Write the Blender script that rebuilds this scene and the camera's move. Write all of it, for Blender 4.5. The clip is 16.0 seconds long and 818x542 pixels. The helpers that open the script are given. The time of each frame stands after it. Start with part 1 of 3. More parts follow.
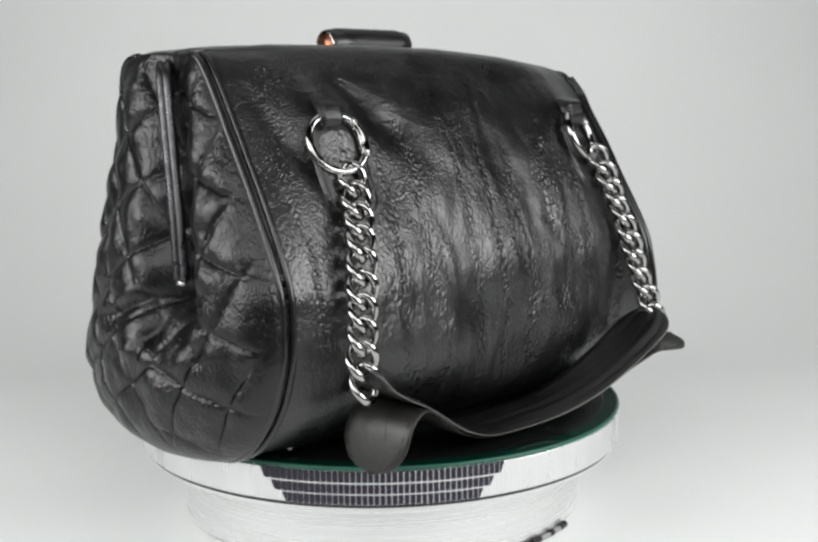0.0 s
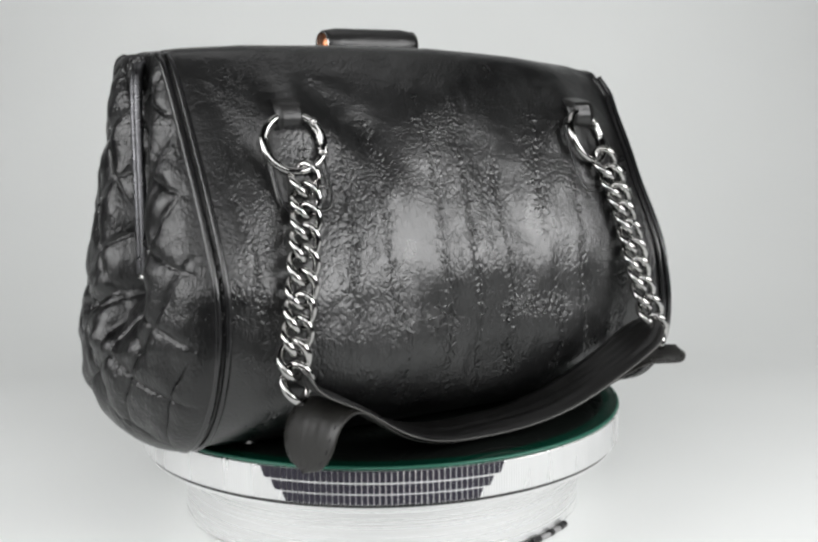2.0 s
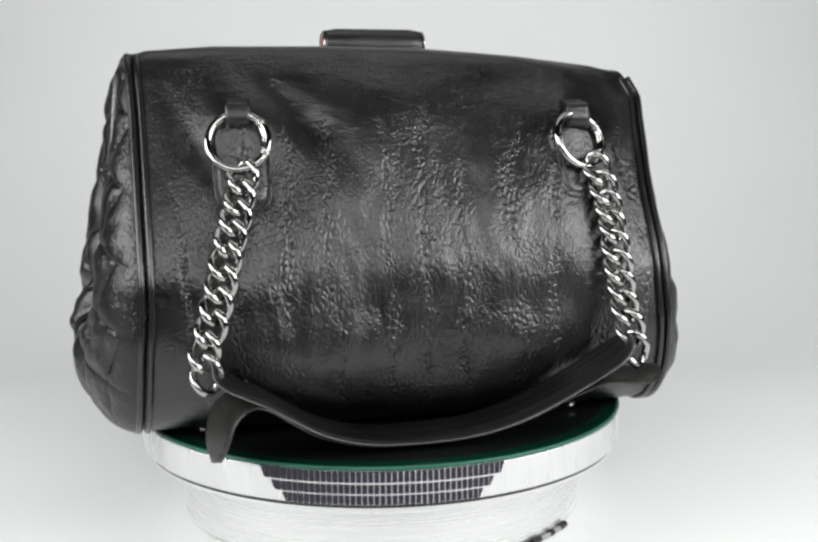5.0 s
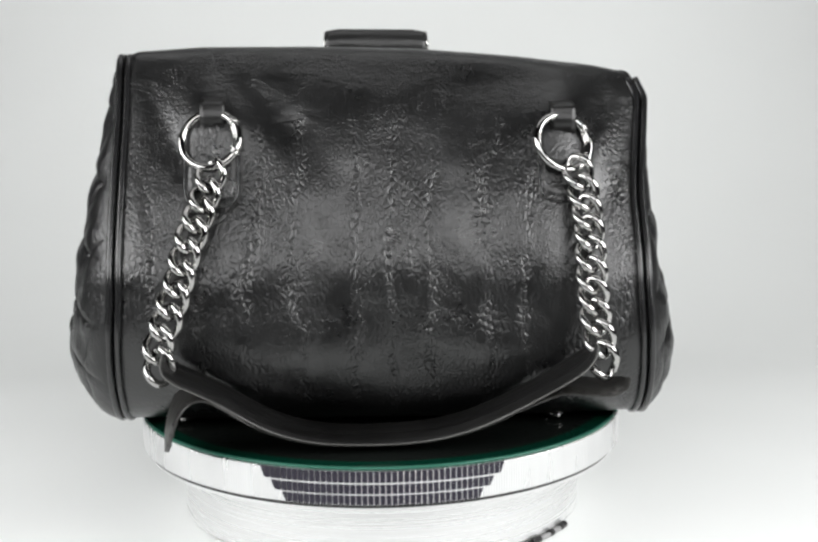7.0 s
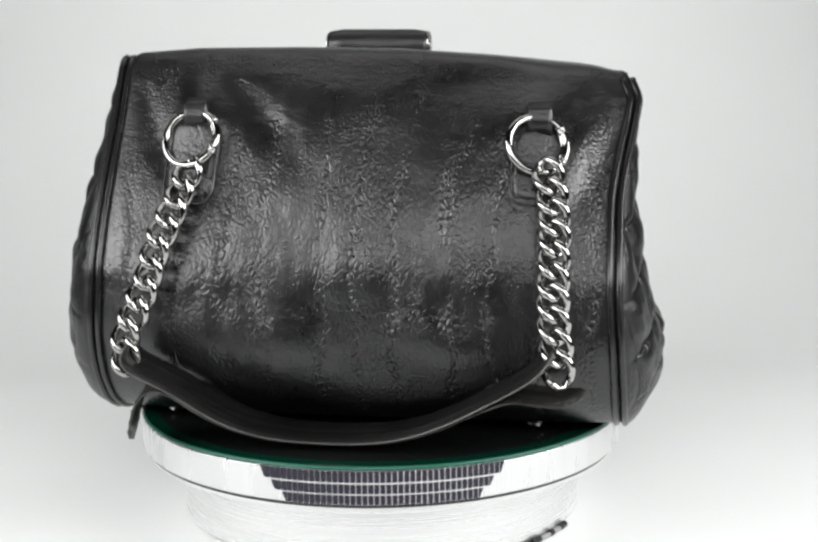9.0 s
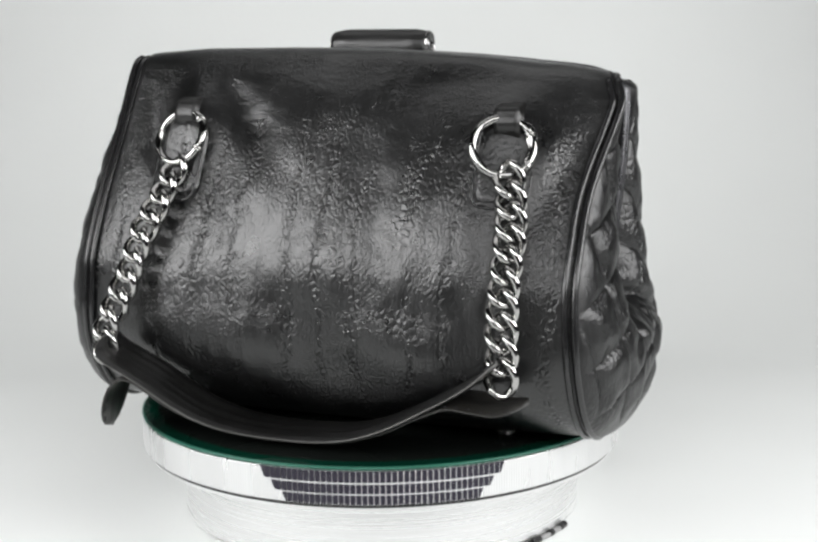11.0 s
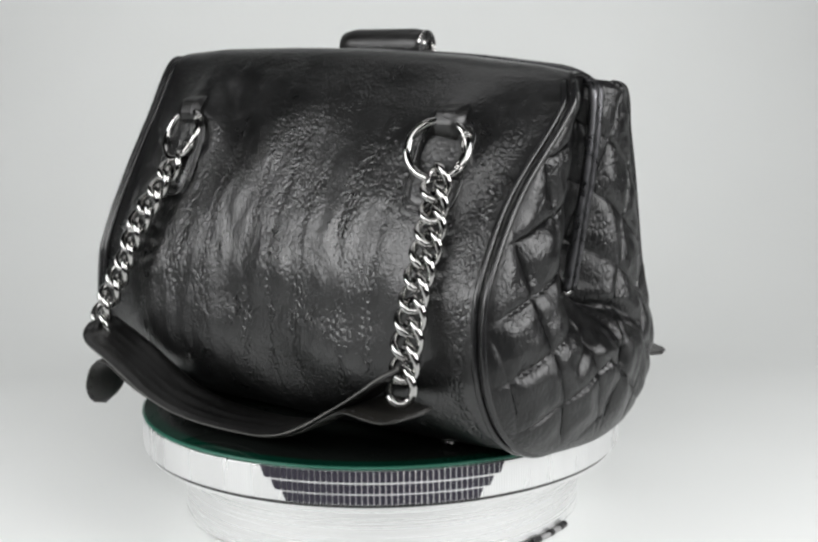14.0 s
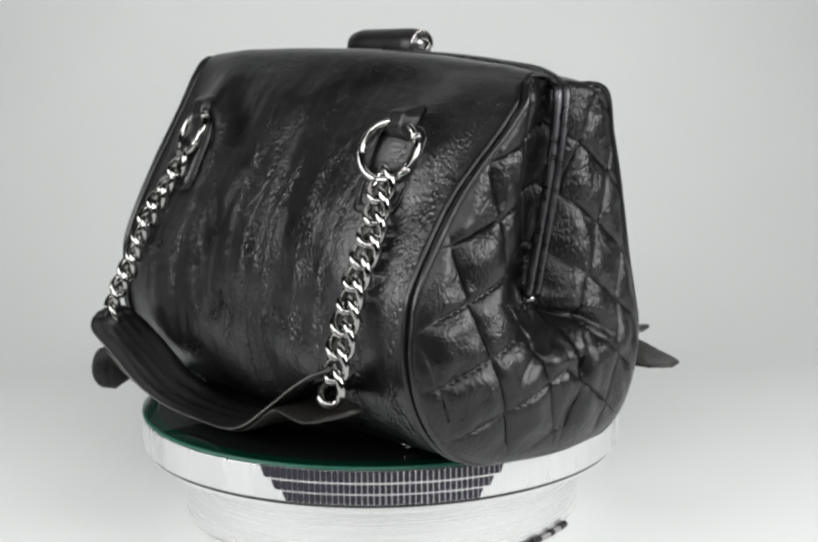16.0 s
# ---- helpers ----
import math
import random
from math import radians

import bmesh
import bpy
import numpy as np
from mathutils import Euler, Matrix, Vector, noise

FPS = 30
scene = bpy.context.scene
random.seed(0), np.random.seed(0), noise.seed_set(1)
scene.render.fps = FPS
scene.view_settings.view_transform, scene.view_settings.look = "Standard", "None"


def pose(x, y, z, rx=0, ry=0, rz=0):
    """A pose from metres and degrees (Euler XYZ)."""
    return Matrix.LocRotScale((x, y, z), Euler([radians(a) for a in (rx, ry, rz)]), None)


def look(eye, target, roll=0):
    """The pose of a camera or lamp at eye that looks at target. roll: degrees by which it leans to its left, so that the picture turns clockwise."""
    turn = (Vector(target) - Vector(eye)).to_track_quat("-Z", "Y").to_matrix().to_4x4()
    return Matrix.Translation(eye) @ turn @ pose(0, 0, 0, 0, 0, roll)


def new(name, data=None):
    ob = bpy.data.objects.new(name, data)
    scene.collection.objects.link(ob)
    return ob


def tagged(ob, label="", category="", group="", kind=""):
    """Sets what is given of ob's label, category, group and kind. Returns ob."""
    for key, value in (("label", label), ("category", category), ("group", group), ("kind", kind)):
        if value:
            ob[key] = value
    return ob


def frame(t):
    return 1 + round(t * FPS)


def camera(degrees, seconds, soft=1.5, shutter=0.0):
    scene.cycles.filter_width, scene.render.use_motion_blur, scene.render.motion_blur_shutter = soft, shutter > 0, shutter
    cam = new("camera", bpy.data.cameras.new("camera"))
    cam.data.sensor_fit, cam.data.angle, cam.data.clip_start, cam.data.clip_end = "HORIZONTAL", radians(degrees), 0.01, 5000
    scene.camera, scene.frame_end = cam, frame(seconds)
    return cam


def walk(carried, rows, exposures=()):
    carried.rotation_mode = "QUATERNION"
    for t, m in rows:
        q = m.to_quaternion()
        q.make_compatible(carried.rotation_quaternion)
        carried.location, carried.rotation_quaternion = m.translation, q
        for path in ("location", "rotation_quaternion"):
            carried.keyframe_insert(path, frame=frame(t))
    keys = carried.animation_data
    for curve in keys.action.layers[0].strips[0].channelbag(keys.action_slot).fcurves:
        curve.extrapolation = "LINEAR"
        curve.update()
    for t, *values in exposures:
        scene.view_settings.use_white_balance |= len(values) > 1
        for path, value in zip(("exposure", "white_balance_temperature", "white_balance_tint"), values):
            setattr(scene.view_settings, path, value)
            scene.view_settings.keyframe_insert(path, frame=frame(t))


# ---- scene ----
# ---------------------------------------------------------------- camera
cam = camera(36.25, 16.0, soft=2.7)
EYE = Vector((0.0, -0.64828, 0.17031))
AIM = EYE + Vector((0.023443, 0.987083, -0.158484))
walk(cam, [(0.0, look(EYE, AIM, -0.607)), (16.0, look(EYE, AIM, -0.607))],
     [(0.0, -0.37), (3.5, -0.30), (7.0, -0.13), (9.0, -0.11), (12.5, -0.26), (16.0, -0.36)])

TURN_RATE = 5.776       # degrees a second, clockwise seen from above
TURN_START = 40.94      # turn of the bag at the start
FLOOR_Z = -0.0555       # the sweep lies below the platter, whose top is z = 0

# ---------------------------------------------------------------- light
world = bpy.data.worlds.new("studio_air")
world.use_nodes = True
scene.world = world
world.node_tree.nodes["Background"].inputs["Color"].default_value = (0.95, 0.98, 1.0, 1)
world.node_tree.nodes["Background"].inputs["Strength"].default_value = 0.05


def softbox(name, eye, target, sx, sy, watts, color=(1, 1, 1)):
    data = bpy.data.lights.new(name, "AREA")
    data.shape, data.size, data.size_y, data.energy, data.color = "RECTANGLE", sx, sy, watts, color
    ob = new(name, data)
    ob.matrix_world = look(eye, target)
    return ob


softbox("ceiling_softbox", (0.0, 0.16, 1.0), (0, 0.10, 0), 1.0, 0.5, 1.7)
softbox("right_lamp", (0.91, -0.56, 0.50), (0, -0.03, 0.09), 0.96, 0.50, 14.0)
softbox("left_lamp", (-0.92, -0.54, 0.50), (0, -0.03, 0.09), 1.0, 0.50, 12.2)
softbox("front_softbox", (0.0, -1.02, 0.70), (0, -0.05, 0.10), 0.90, 0.50, 5.2)


# ---------------------------------------------------------------- materials
def material(name, color, rough=0.5, metal=0.0, spec=0.5):
    m = bpy.data.materials.new(name)
    m.use_nodes = True
    b = m.node_tree.nodes["Principled BSDF"]
    b.inputs["Base Color"].default_value = (*color, 1)
    b.inputs["Roughness"].default_value = rough
    b.inputs["Metallic"].default_value = metal
    b.inputs["Specular IOR Level"].default_value = spec
    return m, m.node_tree.nodes, m.node_tree.links, b


def ramp(nodes, links, src, a, b, lo=(0, 0, 0), hi=(1, 1, 1)):
    r = nodes.new("ShaderNodeValToRGB")
    r.color_ramp.elements[0].position, r.color_ramp.elements[1].position = a, b
    r.color_ramp.elements[0].color, r.color_ramp.elements[1].color = (*lo, 1), (*hi, 1)
    links.new(src, r.inputs["Fac"])
    return r.outputs["Color"]


def coords(nodes, links, scale):
    tc = nodes.new("ShaderNodeTexCoord")
    mp = nodes.new("ShaderNodeMapping")
    mp.inputs["Scale"].default_value = scale
    links.new(tc.outputs["Object"], mp.inputs["Vector"])
    return mp.outputs["Vector"]


def noise_tex(nodes, links, vec, scale, detail=4, rough=0.55, distortion=0.0):
    n = nodes.new("ShaderNodeTexNoise")
    n.inputs["Scale"].default_value, n.inputs["Detail"].default_value = scale, detail
    n.inputs["Roughness"].default_value, n.inputs["Distortion"].default_value = rough, distortion
    links.new(vec, n.inputs["Vector"])
    return n.outputs["Fac"]


def math_node(nodes, links, op, a, b):
    n = nodes.new("ShaderNodeMath")
    n.operation = op
    for i, v in enumerate((a, b)):
        if isinstance(v, (int, float)):
            n.inputs[i].default_value = v
        else:
            links.new(v, n.inputs[i])
    return n.outputs[0]


def bump(nodes, links, bsdf, height, strength, dist):
    n = nodes.new("ShaderNodeBump")
    n.inputs["Strength"].default_value, n.inputs["Distance"].default_value = strength, dist
    links.new(height, n.inputs["Height"])
    links.new(n.outputs["Normal"], bsdf.inputs["Normal"])


def mapped(nodes, links, vec, scale):
    mp = nodes.new("ShaderNodeMapping")
    mp.inputs["Scale"].default_value = scale
    links.new(vec, mp.inputs["Vector"])
    return mp.outputs["Vector"]


def cells(nodes, links, vec, scale, reach):
    """Soft-edged cells: 0 in the joints, 1 on the crowns."""
    vor = nodes.new("ShaderNodeTexVoronoi")
    vor.feature = "DISTANCE_TO_EDGE"
    vor.inputs["Scale"].default_value = scale
    links.new(vec, vor.inputs["Vector"])
    r = nodes.new("ShaderNodeValToRGB")
    r.color_ramp.interpolation = "EASE"
    r.color_ramp.elements[0].position, r.color_ramp.elements[1].position = 0.0, reach
    links.new(vor.outputs["Distance"], r.inputs["Fac"])
    return r.outputs["Color"]


def leather(name, color, rough_lo, rough_hi, crackle, wrinkle, grain, depth, spec=0.5, upright=True):
    """Black glazed calf: fine pebbles strung along upright wrinkles, slack creases, uneven gloss."""
    m, nodes, links, b = material(name, color, 0.4, 0.0, spec)

    def op(kind, p, q):
        return math_node(nodes, links, kind, p, q)

    v = coords(nodes, links, (1, 1, 1))
    warp = nodes.new("ShaderNodeTexNoise")
    warp.inputs["Scale"].default_value, warp.inputs["Detail"].default_value = 55, 4
    links.new(v, warp.inputs["Vector"])
    mix = nodes.new("ShaderNodeMix")
    mix.data_type = "VECTOR"
    mix.inputs["Factor"].default_value = 0.005
    links.new(v, mix.inputs["A"])
    links.new(warp.outputs["Color"], mix.inputs["B"])
    bent = mix.outputs["Result"]
    # fine grain everywhere
    h = op("MULTIPLY", noise_tex(nodes, links, v, 900, 4, 0.6), grain)
    h = op("ADD", h, op("MULTIPLY", noise_tex(nodes, links, mapped(nodes, links, bent, (1, 1, 0.7)), 260, 4, 0.6, 0.4), grain * 1.3))
    if crackle:
        # a fine net of pebbles, deepest along wandering upright strings
        lean = nodes.new("ShaderNodeMapping")
        lean.inputs["Rotation"].default_value = (0, math.radians(9), 0)
        lean.inputs["Scale"].default_value = (1, 1, 0.62)
        links.new(bent, lean.inputs["Vector"])
        pebbles = cells(nodes, links, lean.outputs["Vector"], 400, 0.34)
        small = cells(nodes, links, mapped(nodes, links, bent, (1, 1, 0.8)), 700, 0.4)
        patches = ramp(nodes, links, noise_tex(nodes, links, mapped(nodes, links, v, (1, 1, 0.55)), 26, 3), 0.36, 0.60, (0.22, 0.22, 0.22))
        where = op("MULTIPLY", patches, 0.55)
        if upright:
            at = nodes.new("ShaderNodeSeparateXYZ")
            links.new(bent, at.inputs["Vector"])
            sway = op("ADD", op("MULTIPLY", at.outputs["X"], 46.0), op("MULTIPLY", noise_tex(nodes, links, mapped(nodes, links, v, (1, 1, 0.6)), 16, 4, 0.6), 2.2))
            gap = op("ABSOLUTE", op("SUBTRACT", op("FRACT", sway, 0.0), 0.5), 0.0)
            strings = ramp(nodes, links, gap, 0.04, 0.17, (1, 1, 1), (0, 0, 0))
            low = ramp(nodes, links, op("MULTIPLY", at.outputs["Z"], 5.0), 0.60, 0.80, (1, 1, 1), (0.3, 0.3, 0.3))
            where = op("MULTIPLY", op("MULTIPLY", op("ADD", op("MULTIPLY", strings, 0.72), 0.30), patches), low)
        h = op("ADD", h, op("MULTIPLY", op("MULTIPLY", op("SUBTRACT", pebbles, 1.0), where), crackle))
        spread = ramp(nodes, links, noise_tex(nodes, links, v, 30, 3), 0.42, 0.62, (0.25, 0.25, 0.25))
        h = op("ADD", h, op("MULTIPLY", op("MULTIPLY", op("SUBTRACT", small, 1.0), spread), crackle * 0.3))
    if wrinkle:
        # slack creases run level near the mouth and slanting on the body
        sep = nodes.new("ShaderNodeSeparateXYZ")
        links.new(v, sep.inputs["Vector"])
        high = ramp(nodes, links, op("MULTIPLY", sep.outputs["Z"], 5.0), 0.55, 0.78)
        body = noise_tex(nodes, links, mapped(nodes, links, bent, (1, 1, 0.5)), 210, 4, 0.5, 0.4)
        mouth = noise_tex(nodes, links, mapped(nodes, links, bent, (0.6, 0.6, 1.5)), 190, 4, 0.5, 0.4)
        pick = nodes.new("ShaderNodeMix")
        links.new(high, pick.inputs["Factor"])
        links.new(body, pick.inputs["A"])
        links.new(mouth, pick.inputs["B"])
        h = op("ADD", h, op("MULTIPLY", op("MULTIPLY", pick.outputs["Result"], op("ADD", high, 1.0)), wrinkle))
    bump(nodes, links, b, h, 1.0, depth)
    gloss = noise_tex(nodes, links, v, 45, 5, 0.65)
    links.new(ramp(nodes, links, gloss, 0.3, 0.72, (rough_lo,) * 3, (rough_hi,) * 3), b.inputs["Roughness"])
    tone = noise_tex(nodes, links, v, 22, 4)
    links.new(ramp(nodes, links, tone, 0.3, 0.7, tuple(c * 0.7 for c in color), tuple(c * 1.35 for c in color)), b.inputs["Base Color"])
    return m


M_PANEL = leather("glazed_black_leather", (0.0022, 0.0023, 0.0024), 0.25, 0.38, 0.68, 0.30, 0.10, 0.0006, 0.86)
M_QUILT = leather("quilted_black_leather", (0.0022, 0.0022, 0.0024), 0.27, 0.40, 0.46, 0.46, 0.12, 0.00068, 0.62, False)
M_LINING = leather("rough_leather_underside", (0.0125, 0.0118, 0.0102), 0.34, 0.50, 0.0, 0.5, 0.25, 0.0004, 0.6)
M_STRAP = leather("smooth_black_leather", (0.0045, 0.0044, 0.0042), 0.30, 0.44, 0.0, 0.5, 0.15, 0.0004, 0.7)
# cut edge of the pad, its edge highlight put into the pale colour
M_EDGE = leather("pale_edge_highlight_leather", (0.13, 0.128, 0.122), 0.42, 0.55, 0.0, 0.0, 0.25, 0.0002, 0.5)
M_PIPING, *_ = material("glossy_piping_leather", (0.010, 0.010, 0.0105), 0.24, 0.0, 0.7)
M_THREAD, *_ = material("black_thread", (0.006, 0.006, 0.006), 0.7)


def metal(name, color, rough, scale=240.0):
    m, nodes, links, b = material(name, color, rough, 1.0)
    v = coords(nodes, links, (1, 1, 1))
    links.new(ramp(nodes, links, noise_tex(nodes, links, v, scale, 4), 0.35, 0.75, (rough * 0.7,) * 3, (rough * 1.6,) * 3), b.inputs["Roughness"])
    return m


M_CHROME = metal("polished_nickel", (0.46, 0.455, 0.445), 0.07)
M_GUN = metal("satin_gunmetal", (0.10, 0.10, 0.105), 0.34)
# metal disc whose copper colour is a warm reflection painted in
M_WARM_DISC = metal("warm_reflection_disc", (0.45, 0.19, 0.10), 0.28)
M_DARKMETAL = metal("dark_nickel", (0.22, 0.22, 0.22), 0.25)


def rim_metal():
    m, nodes, links, b = material("brushed_silver_rim", (0.84, 0.84, 0.84), 0.2, 0.8)
    v = coords(nodes, links, (0.25, 0.25, 60))
    n = noise_tex(nodes, links, v, 14, 2, 0.5)
    links.new(ramp(nodes, links, n, 0.3, 0.7, (0.20,) * 3, (0.36,) * 3), b.inputs["Roughness"])
    bump(nodes, links, b, n, 0.22, 0.0006)
    return m


M_RIM = rim_metal()


def ribbed_metal():
    """Silver foil with fine upright ribs."""
    m, nodes, links, b = material("ribbed_silver_rim", (0.84, 0.84, 0.845), 0.2, 0.8)
    tc = nodes.new("ShaderNodeTexCoord")
    sep = nodes.new("ShaderNodeSeparateXYZ")
    links.new(tc.outputs["Object"], sep.inputs[0])
    ang = math_node(nodes, links, "ARCTAN2", sep.outputs["Y"], sep.outputs["X"])
    rib = math_node(nodes, links, "SINE", math_node(nodes, links, "MULTIPLY", ang, 600.0), 0.0)
    n = noise_tex(nodes, links, coords(nodes, links, (2.5, 2.5, 0.3)), 22, 4, 0.6)
    h = math_node(nodes, links, "ADD", n, math_node(nodes, links, "MULTIPLY", rib, 1.1))
    bump(nodes, links, b, h, 0.2, 0.0006)
    links.new(ramp(nodes, links, n, 0.3, 0.7, (0.20,) * 3, (0.36,) * 3), b.inputs["Roughness"])
    links.new(ramp(nodes, links, n, 0.25, 0.75, (0.76, 0.76, 0.765), (0.9, 0.9, 0.9)), b.inputs["Base Color"])
    return m


M_RIBS = ribbed_metal()
M_GLASS, _n, _l, _b = material("black_mirror_glass", (0.010, 0.012, 0.011), 0.04, 0.0, 0.75)
M_GREEN, _n, _l, _b = material("green_glass_edge", (0.002, 0.032, 0.019), 0.10, 0.0, 0.6)
M_GREENRIM, _n, _l, _b = material("frosted_green_glass_rim", (0.022, 0.125, 0.085), 0.35, 0.0, 0.5)
# dark colour of the reflection laid on the rim as plates
M_REFLECTION, _n, _l, _b = material("dark_rim_reflection", (0.022, 0.019, 0.032), 0.3, 0.0, 0.35)
M_BLACK, _n, _l, _b = material("black_plastic", (0.012, 0.012, 0.012), 0.4)
M_GREYP, _n, _l, _b = material("grey_plastic", (0.35, 0.35, 0.35), 0.4)


def paper():
    m, nodes, links, b = material("white_sweep_paper", (0.80, 0.805, 0.80), 0.75, 0.0, 0.25)
    v = coords(nodes, links, (1, 1, 1))
    n = noise_tex(nodes, links, v, 3.0, 3)
    links.new(ramp(nodes, links, n, 0.3, 0.7, (0.745, 0.76, 0.75), (0.785, 0.80, 0.79)), b.inputs["Base Color"])
    bump(nodes, links, b, noise_tex(nodes, links, v, 160, 4), 0.12, 0.001)
    return m


M_PAPER = paper()
M_STUDIO, _n, _l, _b = material("grey_studio_paint", (0.06, 0.06, 0.062), 0.8)
_l.new(ramp(_n, _l, noise_tex(_n, _l, coords(_n, _l, (1, 1, 1)), 6, 4), 0.3, 0.7, (0.045, 0.045, 0.047), (0.075, 0.075, 0.077)), _b.inputs["Base Color"])


# ---------------------------------------------------------------- mesh helpers
def mesh_ob(name, verts, faces, mat, parent=None, label="", smooth=True):
    me = bpy.data.meshes.new(name)
    me.from_pydata([tuple(v) for v in verts], [], faces)
    me.materials.append(mat)
    if smooth:
        me.polygons.foreach_set("use_smooth", [True] * len(me.polygons))
    me.update()
    ob = new(name, me)
    ob.parent = parent
    if label:
        ob["label"] = label
    return ob


def part(name, bm, mat, parent, label="", smooth=True):
    """One bmesh as one mesh object under a thing or a part."""
    me = bpy.data.meshes.new(name)
    bm.to_mesh(me)
    bm.free()
    me.materials.append(mat)
    if smooth:
        me.polygons.foreach_set("use_smooth", [True] * len(me.polygons))
    ob = new(name, me)
    ob.parent = parent
    if label:
        ob["label"] = label
    return ob


def grid_faces(nu, nv, wrap_u=False, flip=False):
    out = []
    for i in range(nu if wrap_u else nu - 1):
        for j in range(nv - 1):
            a, b = i * nv + j, ((i + 1) % nu) * nv + j
            f = (a, b, b + 1, a + 1)
            out.append(f[::-1] if flip else f)
    return out


def spline(points, n):
    """Catmull-Rom through points, n samples, evenly spaced."""
    p = np.array(points, float)
    p = np.vstack([2 * p[0] - p[1], p, 2 * p[-1] - p[-2]])
    out = []
    for i in range(1, len(p) - 2):
        for t in np.linspace(0, 1, 24, endpoint=False):
            a, b, c, d = p[i - 1], p[i], p[i + 1], p[i + 2]
            out.append(0.5 * (2 * b + (c - a) * t + (2 * a - 5 * b + 4 * c - d) * t * t + (3 * b - a - 3 * c + d) * t ** 3))
    out.append(p[-2])
    out = np.array(out)
    s = np.concatenate([[0], np.cumsum(np.linalg.norm(np.diff(out, axis=0), axis=1))])
    g = np.linspace(0, s[-1], n)
    return np.stack([np.interp(g, s, out[:, k]) for k in range(p.shape[1])], -1)


def tube(path, radius, sides=10, closed=False, squash=1.0):
    """Vertices and faces of a round bar along path."""
    p = np.array(path, float)
    n = len(p)
    tang = np.roll(p, -1, 0) - np.roll(p, 1, 0)
    if not closed:
        tang[0], tang[-1] = p[1] - p[0], p[-1] - p[-2]
    tang /= np.linalg.norm(tang, axis=1)[:, None]
    ref = np.array([0, 0, 1.0]) if abs(tang[0][2]) < 0.9 else np.array([1.0, 0, 0])
    verts = []
    nrm = ref - tang[0] * (ref @ tang[0])
    for i in range(n):
        nrm = nrm - tang[i] * (nrm @ tang[i])
        nrm /= np.linalg.norm(nrm)
        bi = np.cross(tang[i], nrm)
        r = radius[i] if hasattr(radius, "__len__") else radius
        for k in range(sides):
            a = 2 * math.pi * k / sides
            verts.append(p[i] + r * (math.cos(a) * nrm + squash * math.sin(a) * bi))
    faces = []
    for i in range(n if closed else n - 1):
        for k in range(sides):
            j, l = (i + 1) % n, (k + 1) % sides
            faces.append((i * sides + k, i * sides + l, j * sides + l, j * sides + k))
    if not closed:
        faces.append(tuple(range(sides))[::-1])
        faces.append(tuple((n - 1) * sides + k for k in range(sides)))
    return verts, faces


def lathe(profile, n=128):
    """A turned body from (radius, height) pairs, closed on its axis."""
    verts, faces, fine = [], [], []
    for i, p in enumerate(profile):
        for q, late in ((profile[i - 1] if i else None, False), (profile[i + 1] if i + 1 < len(profile) else None, True)):
            if not late:
                if q and math.dist(p, q) > 0.0007:
                    k = 0.0002 / math.dist(p, q)
                    fine.append((p[0] + (q[0] - p[0]) * k, p[1] + (q[1] - p[1]) * k))
                fine.append(p)
            elif q and math.dist(p, q) > 0.0007:
                k = 0.0002 / math.dist(p, q)
                fine.append((p[0] + (q[0] - p[0]) * k, p[1] + (q[1] - p[1]) * k))
    profile = fine
    m = len(profile)
    for i in range(n):
        a = 2 * math.pi * i / n
        verts += [(r * math.cos(a), r * math.sin(a), z) for r, z in profile]
    for i in range(n):
        for j in range(m - 1):
            a, b = i * m + j, ((i + 1) % n) * m + j
            faces.append((a, b, b + 1, a + 1))
    return verts, faces


def smoothstep(a, b, x):
    t = np.clip((x - a) / (b - a), 0, 1)
    return t * t * (3 - 2 * t)


